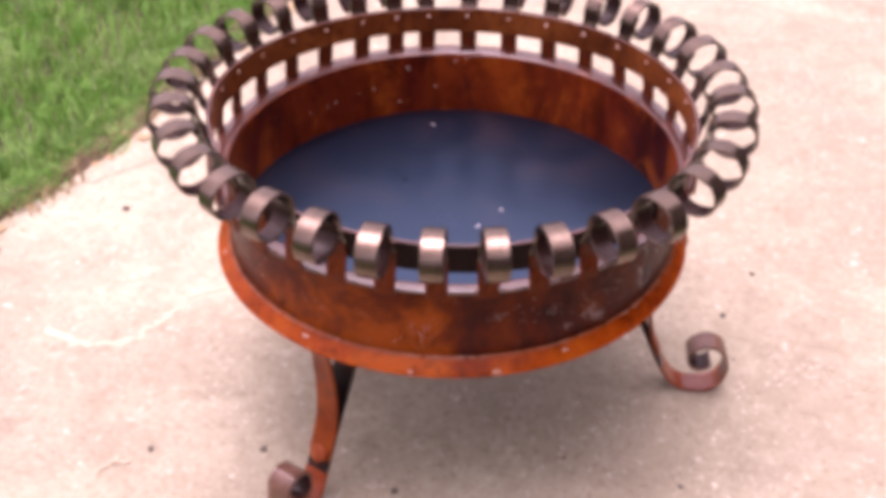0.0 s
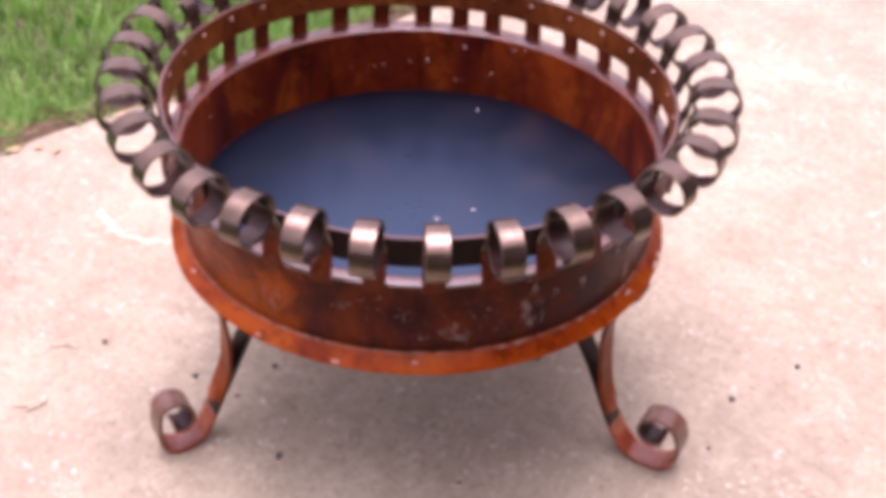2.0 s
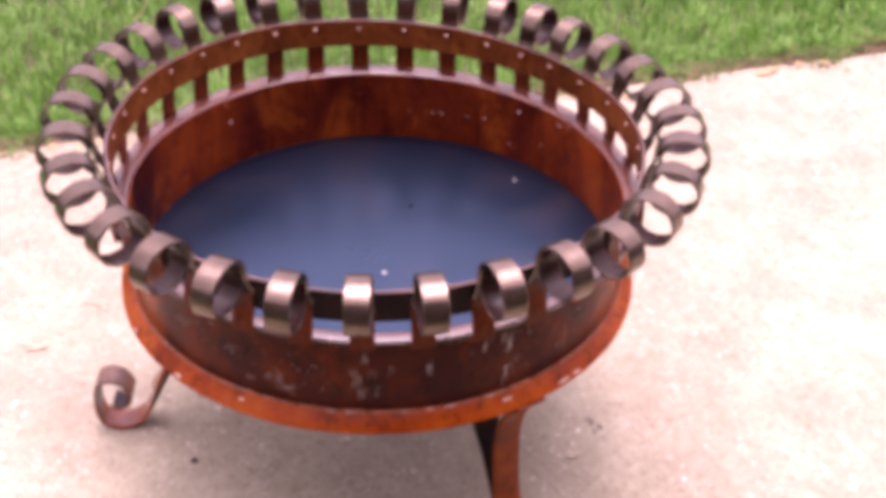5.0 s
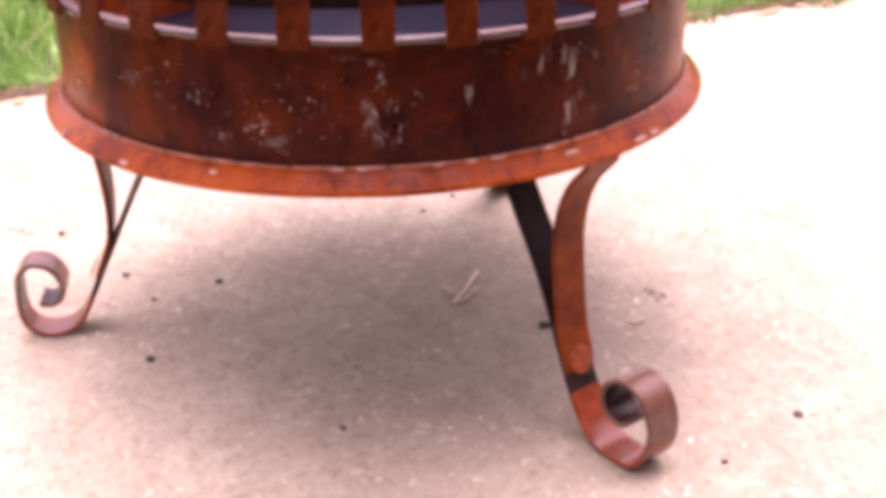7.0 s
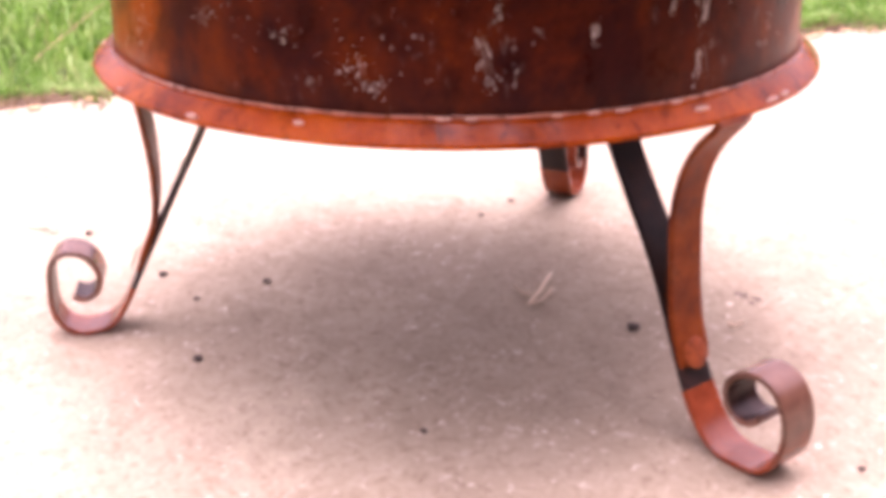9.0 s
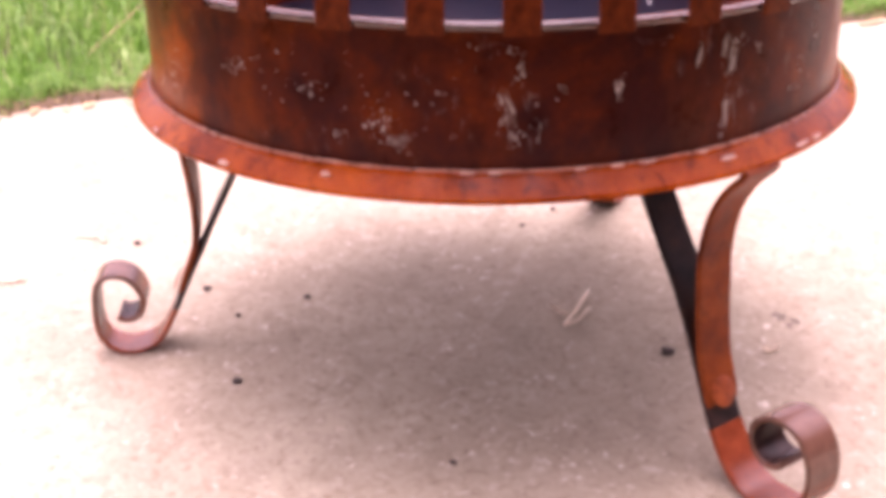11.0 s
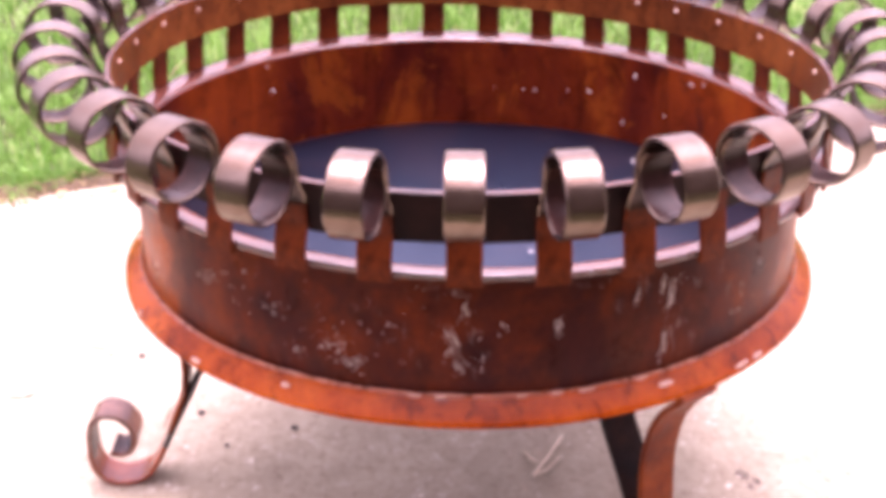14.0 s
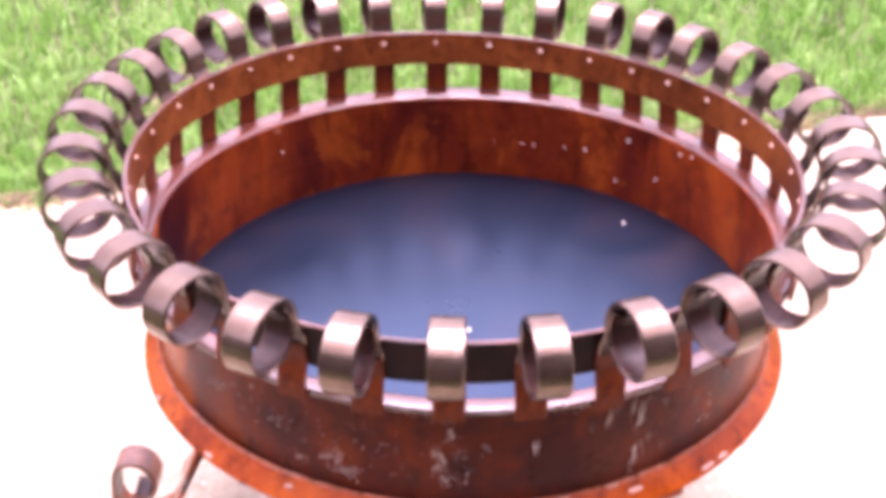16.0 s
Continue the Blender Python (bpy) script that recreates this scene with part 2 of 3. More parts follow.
# glint of the weld beads put into a pale base colour; also the rivets
M_GLINT = plain("pale_glint", (0.55, 0.30, 0.20), (0.85, 0.62, 0.50), 160, 0.2)
M_SPATTER = plain("dried_paint", (0.52, 0.47, 0.43), (0.78, 0.72, 0.67), 300, 0.5)
M_SPECK = plain("weld_speck", (0.70, 0.56, 0.46), (0.92, 0.82, 0.72), 200, 0.15)
M_SKIM = plain("skim_edge", (0.36, 0.325, 0.235), (0.50, 0.46, 0.33), 60, 0.85)
M_CONCRETE = concrete_material()
M_GRASS = grass_material()
M_SOIL = plain("lawn_soil", (0.030, 0.040, 0.012), (0.085, 0.090, 0.035), 30, 0.95, 0.6, 0.01)
M_ADDED_WALL = plain("added_wall_brown", (0.045, 0.032, 0.026), (0.09, 0.066, 0.052), 14, 0.9, 0.5, 0.004)
M_DIRT = plain("edge_soil", (0.030, 0.020, 0.010), (0.12, 0.080, 0.040), 75, 0.95, 0.8, 0.006)
M_THATCH = plain("dead_thatch", (0.10, 0.075, 0.035), (0.42, 0.34, 0.17), 35, 0.9)
M_STONE = plain("dark_grit", (0.03, 0.026, 0.024), (0.09, 0.08, 0.07), 90, 0.9)
M_STRAW = plain("dry_straw", (0.55, 0.47, 0.33), (0.80, 0.72, 0.56), 60, 0.7)
M_LEAF = plain("dry_leaf", (0.30, 0.20, 0.09), (0.58, 0.44, 0.25), 50, 0.75)
M_ASH = plain("ash", (0.5, 0.5, 0.5), (0.75, 0.75, 0.74), 200, 0.8)
M_CRACK = plain("crack_dirt", (0.10, 0.085, 0.065), (0.22, 0.19, 0.15), 60, 0.95)


# ---------------------------------------------------------------- mesh tools
def mesh_of(name, bm, *mats, sharp=35):
    bm.normal_update()
    for f in bm.faces:
        f.smooth = True
    for e in bm.edges:
        e.smooth = not (len(e.link_faces) == 2 and e.calc_face_angle(0) > radians(sharp))
    me = bpy.data.meshes.new(name)
    bm.to_mesh(me)
    bm.free()
    for m in mats:
        me.materials.append(m)
    return me


def part(name, bm, mats, parent, label="", sharp=35):
    data = bm if isinstance(bm, bpy.types.Mesh) else mesh_of(name, bm, *(mats if isinstance(mats, tuple) else (mats,)), sharp=sharp)
    ob = new(name, data)
    ob.parent = parent
    return tagged(ob, label=label)


def lathe(profile, steps=144, wobble=0.0, closed=True):
    """A ring from a profile of (radius, height), turned round the z axis."""
    bm = bmesh.new()
    rings = []
    for i in range(steps):
        a = 2 * math.pi * i / steps
        ring = []
        for r, z in profile:
            d = wobble * noise.noise((3 * math.cos(a), 3 * math.sin(a), 9 * z))
            ring.append(bm.verts.new(((r + d) * math.cos(a), (r + d) * math.sin(a), z + 0.5 * d)))
        rings.append(ring)
    n = len(profile)
    for i in range(steps):
        p, q = rings[i], rings[(i + 1) % steps]
        for j in range(n if closed else n - 1):
            bm.faces.new((p[j], q[j], q[(j + 1) % n], p[(j + 1) % n]))
    bmesh.ops.recalc_face_normals(bm, faces=bm.faces)
    return bm


def bar(profile, width, thick, lining=0, side=4, start=0):
    """A flat bar bent along a profile of (r, z) in the xz plane, its width along y, its arrises rounded; lining: the material of one side, from a point on."""
    bm = bmesh.new()
    pts = [Vector((r, 0, z)) for r, z in profile]
    c = min(thick * 0.32, 0.0012)
    w, h = width / 2, thick / 2
    section = [(-w + c, -h), (w - c, -h), (w, -h + c), (w, h - c), (w - c, h), (-w + c, h), (-w, h - c), (-w, -h + c)]
    loops = []
    for i, p in enumerate(pts):
        along = (pts[min(i + 1, len(pts) - 1)] - pts[max(i - 1, 0)]).normalized()
        out = Vector((along.z, 0, -along.x))
        loops.append([bm.verts.new(p + Vector((0, y, 0)) + out * o) for y, o in section])
    for i, (a, b) in enumerate(zip(loops, loops[1:])):
        for j in range(8):
            bm.faces.new((a[j], a[(j + 1) % 8], b[(j + 1) % 8], b[j])).material_index = lining if j == side and i >= start else 0
    bm.faces.new(loops[0])
    bm.faces.new(loops[-1][::-1])
    bmesh.ops.recalc_face_normals(bm, faces=bm.faces)
    return bm


def smooth_line(points, count):
    """count points along a Catmull-Rom curve through the given ones."""
    p = [points[0]] + list(points) + [points[-1]]
    out = []
    for k in range(count):
        u = k / (count - 1) * (len(points) - 1)
        i = min(int(u), len(points) - 2)
        f = u - i
        a, b, c, d = p[i], p[i + 1], p[i + 2], p[i + 3]
        out.append(tuple(0.5 * (2 * b[n] + (c[n] - a[n]) * f + (2 * a[n] - 5 * b[n] + 4 * c[n] - d[n]) * f * f + (3 * b[n] - a[n] - 3 * c[n] + d[n]) * f ** 3) for n in range(2)))
    return out


def dome(radius, height, steps=12, rings=3):
    bm = bmesh.new()
    bmesh.ops.create_uvsphere(bm, u_segments=steps, v_segments=2 * rings, radius=1.0)
    bmesh.ops.scale(bm, vec=(radius, radius, height), verts=bm.verts)
    return bm


def turned(degrees):
    return pose(0, 0, 0, 0, 0, degrees)


# ---------------------------------------------------------------- ground
def edge_x(y):
    """The slab's lawn side."""
    return -0.852 + 0.036 * (1 + np.tanh((y - 0.20) / 0.15)) + 0.012 * (1 - np.tanh((y + 0.33) / 0.08)) + 0.007 * np.sin(4 * y + 1)


bm = bmesh.new()
for x, y in ((-400, -400), (400, -400), (400, 400), (-400, 400)):
    bm.verts.new((x, y, -0.03))
bm.faces.new(bm.verts[:])
ground = tagged(new("ground", mesh_of("ground", bm, M_SOIL)), "soil and thin turf under the mown lawn", "ground", kind="structure")

bm = bmesh.new()
ys = [-0.85 + 0.05 * i for i in range(218)]
# slab's unseen east and south ends cut short; dark soil beyond dims reflections
line = [(edge_x(y) + 0.006 * noise.noise((0, 9 * y, 0)), y) for y in ys] + [(0.80, 10), (0.80, -0.85)]
top = [bm.verts.new((x, y, 0)) for x, y in line]
mid = [bm.verts.new((x - (0.006 if i < len(ys) else 0), y, -0.008)) for i, (x, y) in enumerate(line)]
low = [bm.verts.new((x - 0.006, y, -0.1)) for x, y in line]
bm.faces.new(top[::-1])
for i in range(len(line)):
    j = (i + 1) % len(line)
    bm.faces.new((top[i], top[j], mid[j], mid[i]))
    bm.faces.new((mid[i], mid[j], low[j], low[i]))
bmesh.ops.recalc_face_normals(bm, faces=bm.faces)
pavement = tagged(new("pavement", mesh_of("pavement", bm, M_CONCRETE)), "pale weathered concrete patio slab beside the lawn", "patio", kind="structure")


# unseen wall, added to block low eastern sky and darken what the metal reflects
bm = bmesh.new()
bmesh.ops.create_cube(bm, size=1.0)
bmesh.ops.scale(bm, vec=(0.25, 16.9, 2.22), verts=bm.verts)
bmesh.ops.translate(bm, vec=(1.75, 1.5, 1.09), verts=bm.verts)
tagged(new("wall_east", mesh_of("wall_east", bm, M_ADDED_WALL)), "unseen dark brown wall added to block sky and darken reflections", "wall", kind="structure")


bm = bmesh.new()
rows = []
for i in range(420):
    y = -3.0 + 0.02 * i
    x = edge_x(y)
    w = 0.006 * noise.noise((3.1 * y, 0, 2)) + 0.006 * noise.noise((17 * y, 5, 2))
    rows.append([bm.verts.new((x + k + w, y + 0.006 * noise.noise((9 * y, k, 7)), h + (0.004 * noise.noise((41 * y, 60 * k, 1)) if h > 0 else 0))) for k, h in ((-0.080, -0.02), (-0.050, 0.003), (-0.030, 0.005), (-0.012, 0.005), (0.006, -0.003))])
for a, b in zip(rows, rows[1:]):
    for j in range(4):
        bm.faces.new((a[j], a[j + 1], b[j + 1], b[j]))
bmesh.ops.recalc_face_normals(bm, faces=bm.faces)
tagged(new("soil_edge", mesh_of("soil_edge", bm, M_DIRT)), "dark crumbly soil and dead grass along the lawn's edge", "soil", kind="stuff")


def blades(name, n, seed, mat, fringe_only=False):
    """Mown blades as tapering bent strips, wider and sparser further from the slab."""
    rng = np.random.default_rng(seed)
    y = rng.uniform(-4.5, 7.0, n)
    d = 3.6 * rng.random(n) ** 1.7
    ex = edge_x(y) - 0.034
    ex = ex + 0.018 * np.sin(13 * y) * np.sin(5.3 * y + 1) + 0.012 * np.sin(31 * y + 2)
    fringe = rng.random(n) < 0.07
    d = np.where(fringe, rng.uniform(-0.024, 0.02, n), d)
    if fringe_only:
        d = rng.normal(-0.012, 0.014, n) - 0.022 * (np.sin(7 * y + 1) * np.sin(3.1 * y) > 0.25) * rng.random(n)
        fringe = d < 9
    x = ex - d
    tuft = 0.5 + 0.5 * np.sin(31 * x + 3 * np.sin(17 * y)) * np.sin(29 * y + 2.4 * np.sin(19 * x + 1))
    sparse = rng.random(n) > 0.30 + 0.9 * tuft
    x, y = np.where(sparse, x + 0.035 * np.sin(23 * y), x), np.where(sparse, y + 0.035 * np.cos(21 * x), y)
    h = (0.004 + 0.012 * rng.random(n) + 0.020 * tuft ** 2) * np.where(fringe, 0.8, 1)
    w = (0.0014 + 0.0012 * rng.random(n)) * (1 + 0.55 * np.clip(d, 0, 9))
    a = rng.uniform(0, 2 * np.pi, n)
    lean = h * rng.uniform(0.5, 2.6, n)
    b = rng.uniform(0, 2 * np.pi, n)
    sx, sy = np.cos(a) * w, np.sin(a) * w
    lx, ly = np.cos(b) * lean, np.sin(b) * lean
    z0 = np.full(n, -0.031)
    v = np.empty((n, 5, 3), np.float32)
    v[:, 0] = np.stack([x - sx, y - sy, z0], 1)
    v[:, 1] = np.stack([x + sx, y + sy, z0], 1)
    v[:, 2] = np.stack([x + sx * 0.8 + lx * 0.35, y + sy * 0.8 + ly * 0.35, z0 + 0.03 + h * 0.6], 1)
    v[:, 3] = np.stack([x - sx * 0.8 + lx * 0.35, y - sy * 0.8 + ly * 0.35, z0 + 0.03 + h * 0.6], 1)
    v[:, 4] = np.stack([x + lx, y + ly, z0 + 0.03 + h], 1)
    base = 5 * np.arange(n)[:, None]
    loops = (base + np.array([0, 1, 2, 3, 3, 2, 4])).ravel()
    me = bpy.data.meshes.new(name)
    me.vertices.add(5 * n)
    me.vertices.foreach_set("co", v.ravel())
    me.loops.add(7 * n)
    me.loops.foreach_set("vertex_index", loops.astype(np.int32))
    me.polygons.add(2 * n)
    me.polygons.foreach_set("loop_start", (7 * np.arange(n)[:, None] + np.array([0, 4])).ravel().astype(np.int32))
    me.update(calc_edges=True)
    me.materials.append(mat)
    return me


tagged(new("lawn", blades("lawn", 190000, 5, M_GRASS)), "bright green mown lawn grass with a few straw-coloured blades", "grass", kind="stuff")

tagged(new("dead_grass", blades("dead_grass", 7500, 8, M_THATCH, True)), "brown dead grass along the lawn's edge", "grass", kind="stuff")

# ---------------------------------------------------------------- the fire pit
pit = tagged(new("fire_pit"), "round rusted steel fire pit with scrolled strap rim, three legs", "fire pit")
R_WALL, R_BAND, R_LEDGE = 0.2838, 0.2988, 0.3008
Z_BASE, Z_LEDGE, Z_BAND = 0.2655, 0.3658, 0.4291
# hand-built: each ring leans a little its own way (rise in metres at x = 0.3 and at y = 0.3), and the hoop is warped (rise on its diagonals)
LEAN_FLANGE, LEAN_LEDGE, LEAN_BAND = (0.0014, 0.0, 0.0, 0.0), (0.0026, -0.0040, 0.0, 0.0), (-0.0030, -0.0049, 0.0012, 0.0038)


def rise(lean, x, y):
    return (lean[0] * x + lean[1] * y) / 0.3 + (lean[2] * (x * x - y * y) + lean[3] * 2 * x * y) / 0.09


def leant(bm, lean, upper=None, z0=0.26, z1=0.365):
    """Tips a ring; with upper given, the lean changes from z0 to z1."""
    for v in bm.verts:
        k = 0.0 if upper is None else min(1, max(0, (v.co.z - z0) / (z1 - z0)))
        low, high = rise(lean, v.co.x, v.co.y), rise(upper or lean, v.co.x, v.co.y)
        v.co.z += low + (high - low) * k
    return bm


bm = leant(lathe([(R_WALL + 0.001, 0.262), (R_WALL, 0.295), (R_WALL, 0.330), (R_WALL, Z_LEDGE - 0.005), (R_WALL - 0.004, Z_LEDGE - 0.005), (R_WALL - 0.004, 0.330), (R_WALL - 0.004, 0.295), (R_WALL - 0.004, 0.251)], wobble=0.0012), LEAN_FLANGE, LEAN_LEDGE)
bm.normal_update()
for f in bm.faces:
    c = f.calc_center_median()
    f.material_index = 1 if f.normal.dot(Vector((c.x, c.y, 0)).normalized()) < -0.5 else 0
part("wall", bm, (M_WALL, M_INNER), pit, "rust-brown steel drum wall with pale scuffs")
part("bottom_flange", leant(lathe([(R_WALL - 0.003, 0.2685), (R_WALL + 0.0028, 0.2672), (R_WALL + 0.0072, 0.2632), (R_WALL + 0.0120, 0.2590), (R_WALL + 0.0168, 0.2546), (R_WALL + 0.0184, 0.2528), (R_WALL + 0.0188, 0.2515), (R_WALL + 0.0180, 0.2502), (R_WALL + 0.0156, 0.2500), (R_WALL - 0.003, 0.2620)], wobble=0.0016), LEAN_FLANGE), M_FLANGE, pit, "flared orange-rust bottom flange", 50)
bm = bmesh.new()
seam = []
for i in range(220):
    a = 2 * math.pi * i / 220
    r = R_WALL + 0.0026 + 0.0007 * noise.noise((21 * math.cos(a), 21 * math.sin(a), 4))
    w = 0.0016 + 0.0009 * noise.noise((47 * math.cos(a), 47 * math.sin(a), 9))
    seam.append([bm.verts.new(((r + w * math.cos(q)) * math.cos(a), (r + w * math.cos(q)) * math.sin(a), 0.2672 + w * math.sin(q) + rise(LEAN_FLANGE, r * math.cos(a), r * math.sin(a)))) for q in (0.2, 1.3, 2.6, 3.7, 5.0)])
for i in range(220):
    p, q = seam[i], seam[(i + 1) % 220]
    for j in range(5):
        bm.faces.new((p[j], q[j], q[(j + 1) % 5], p[(j + 1) % 5]))
bmesh.ops.recalc_face_normals(bm, faces=bm.faces)
part("weld_seam", bm, M_SEAM, pit, "lumpy pale weld seam")
part("top_ledge", leant(lathe([(0.2808, Z_LEDGE - 0.0080), (0.2810, Z_LEDGE - 0.0045), (0.2820, Z_LEDGE - 0.0029), (0.2838, Z_LEDGE - 0.0023), (R_LEDGE - 0.0010, Z_LEDGE + 0.0004), (R_LEDGE, Z_LEDGE - 0.0006), (R_LEDGE, Z_LEDGE - 0.0037), (R_LEDGE - 0.002, Z_LEDGE - 0.0050), (0.2900, Z_LEDGE - 0.0080), (0.2835, Z_LEDGE - 0.0093)], wobble=0.0006), LEAN_LEDGE), M_LEDGE, pit, "glossy brown ledge ring on top of the wall", 60)
bm = leant(lathe([(R_BAND - 0.0022, Z_BAND - 0.0362), (R_BAND, Z_BAND - 0.0008), (R_BAND - 0.0008, Z_BAND), (R_BAND - 0.0034, Z_BAND), (R_BAND - 0.0042, Z_BAND - 0.0008), (R_BAND - 0.0064, Z_BAND - 0.0362)], wobble=0.0012), LEAN_BAND)
bm.normal_update()
for f in bm.faces:
    c = f.calc_center_median()
    f.material_index = 1 if f.normal.dot(Vector((c.x, c.y, 0)).normalized()) > 0.9 else 2 if f.normal.z > 0.5 else 0
part("band", bm, (M_BAND, M_BAND_OUT, M_LEDGE), pit, "rusted hoop, darker outside", 30)

bm = bmesh.new()
rings, steps = 14, 96
centre = bm.verts.new((0, 0, Z_BASE - 0.006))
last = None
for k in range(1, rings + 1):
    r = 0.280 * k / rings
    ring = []
    for i in range(steps):
        a = 2 * math.pi * i / steps
        z = Z_BASE - 0.006 * (1 - (r / 0.280) ** 2) + 0.0012 * noise.noise((5 * r * math.cos(a), 5 * r * math.sin(a), 2.0))
        ring.append(bm.verts.new((r * math.cos(a), r * math.sin(a), z)))
    for i in range(steps):
        j = (i + 1) % steps
        bm.faces.new((last[i], ring[i], ring[j], last[j]) if last else (centre, ring[i], ring[j]))
    last = ring
extra = bmesh.ops.extrude_face_region(bm, geom=bm.faces[:])
bmesh.ops.translate(bm, vec=(0, 0, -0.004), verts=[g for g in extra["geom"] if isinstance(g, bmesh.types.BMVert)])
bmesh.ops.recalc_face_normals(bm, faces=bm.faces)
part("base_plate", leant(bm, LEAN_FLANGE), M_PLATE, pit, "shiny blue-black base plate")

# the straps: an upright welded to the ledge's rim and riveted to the hoop, its top rolled outward
# hand-set spacing: (strap, its angle in degrees) where known, even between
SET = ((0, -17.85), (1, -6.75), (12, 117.8), (13, 126.5), (14, 136.3), (16, 158.4), (18, 181.2), (21, 213.4), (22, 224.3), (23, 235.0), (30, 308.5), (32, 331.0), (33, 342.15))
STRAPS = 33
ANGLES = np.interp(range(STRAPS), [k for k, _ in SET], [a for _, a in SET])
W_STRAP, T_STRAP, R_CURL = 0.0240, 0.0032, 0.0286
X_UP = R_BAND + 0.0010
Z_CURL = Z_BAND + 0.0130
X_TOP = 0.3075  # the straps lean out a little above the hoop
spiral = smooth_line([(X_UP, Z_BAND - 0.0172), (X_UP + 0.0006, Z_BAND - 0.0097), (X_TOP - 0.0016, Z_BAND + 0.0008), (X_TOP - 0.0002, Z_CURL - 0.002)], 7)
for k in range(45):
    a = radians(180 - 9.2 * k)
    r = R_CURL - max(0, k - 24) * 0.00030
    spiral.append((X_TOP + R_CURL + r * math.cos(a), Z_CURL + 0.90 * r * math.sin(a)))
scroll = mesh_of("scroll", bar(spiral, W_STRAP, T_STRAP, 1), M_STEEL, M_ROLL_SHADE)
rivet = mesh_of("rivet", dome(0.0024, 0.0015), M_GLINT)
rng = random.Random(3)
for i, angle in enumerate(ANGLES):
    x, y = 0.3 * math.cos(radians(angle)), 0.3 * math.sin(radians(angle))
    top = rise(LEAN_BAND, x, y)
    foot_z = Z_LEDGE + rise(LEAN_LEDGE, x, y) - top - 0.0070
    upright = bar(smooth_line([(R_LEDGE + 0.0017, foot_z), (R_LEDGE + 0.0017, foot_z + 0.0075), (R_LEDGE + 0.0015, foot_z + 0.016), (X_UP - 0.0008, Z_BAND - 0.034), (X_UP - 0.0003, Z_BAND - 0.025), (X_UP, Z_BAND - 0.0167)], 12), W_STRAP, T_STRAP)
    s = part("strap", upright, M_UPRIGHT, pit, "" if i else "flat rusted strap with a rolled bronze top")
    s.matrix_basis = pose(0, 0, top, 0, 0, angle)
    c = part("scroll", scroll, None, s)
    c.matrix_basis = Matrix.Translation((X_TOP, 0, Z_CURL)) @ pose(0, 0, 0, 0, rng.uniform(-4, 4), rng.uniform(-1.5, 1.5)) @ Matrix.Translation((-X_TOP, 0, -Z_CURL))
    r = part("rivet", rivet, None, s)
    r.matrix_basis = pose(R_BAND - 0.0050, rng.uniform(-0.002, 0.002), Z_BAND - 0.0120, 0, 90, 0)

# pale drips and spatter of paint on the drum: angle and height, spread of both, number, stretch
bm = bmesh.new()
rng = random.Random(21)
for angle, z, da, dz, n, tall in ((-60, 0.323, 2.0, 0.006, 7, 2.0), (-54, 0.325, 5.0, 0.014, 10, 1.0), (-46.4, 0.318, 1.6, 0.005, 12, 1.2), (-42.3, 0.288, 1.0, 0.003, 7, 1.0), (-36.3, 0.298, 2.2, 0.010, 34, 1.2), (-33.6, 0.288, 1.6, 0.005, 26, 1.4),
                                  (-26.5, 0.292, 0.4, 0.001, 2, 1.0), (-21.2, 0.351, 1.8, 0.002, 9, 0.6), (-18.4, 0.347, 0.9, 0.003, 10, 1.0), (-17.7, 0.335, 0.7, 0.005, 12, 1.5), (-19.6, 0.316, 0.8, 0.010, 12, 3.0), (-18.4, 0.292, 1.2, 0.007, 14, 1.5),
                                  (-15.5, 0.313, 0.3, 0.001, 2, 1.0), (-15.4, 0.293, 0.4, 0.006, 6, 2.5), (-12.2, 0.322, 0.7, 0.005, 6, 1.5), (-4.7, 0.322, 0.4, 0.007, 9, 3.0), (-4.6, 0.312, 0.5, 0.002, 5, 1.0), (6.8, 0.334, 0.35, 0.008, 14, 4.0),
                                  (11.0, 0.334, 0.3, 0.006, 9, 4.0), (12.6, 0.330, 0.4, 0.008, 14, 4.0), (13.5, 0.340, 1.6, 0.003, 10, 1.5), (17.4, 0.334, 0.5, 0.004, 4, 3.0), (11.9, 0.296, 0.5, 0.012, 14, 3.0), (12.0, 0.283, 0.8, 0.006, 8, 1.5),
                                  (-0.6, 0.350, 2.5, 0.003, 6, 0.8), (-77, 0.30, 9, 0.02, 10, 1.2), (28, 0.31, 6, 0.02, 6, 1.5), (-110, 0.31, 18, 0.02, 16, 1.2), (-35, 0.32, 16, 0.022, 26, 1.0)):
    for _ in range(int(1.6 * n)):
        t = radians(rng.gauss(angle, da * 0.6))
        h = min(0.354, max(0.272, rng.gauss(z, dz * 0.6)))
        size = 0.0002 + 0.0008 * rng.random() ** 1.8
        w, k = size * rng.uniform(0.5, 1.2), size * tall * rng.uniform(0.6, 2.2)
        skew = rng.uniform(-0.7, 0.7)  # smeared aslant
        ring = []
        for j in range(9):
            q = 2 * math.pi * j / 9
            u = rng.uniform(0.25, 1.35)
            up = u * k * math.sin(q)
            a = t + (u * w * math.cos(q) + skew * up) / R_WALL
            ring.append(bm.verts.new(((R_WALL + 0.0012) * math.cos(a), (R_WALL + 0.0012) * math.sin(a), h + up)))
        peak = bm.verts.new(((R_WALL + 0.0019) * math.cos(t), (R_WALL + 0.0019) * math.sin(t), h))
        for j in range(9):
            bm.faces.new((ring[j], ring[(j + 1) % 9], peak))
tagged(part("paint_spatter", bm, M_SPATTER, pit, "pale dried spatter and drips"), kind="stuff")

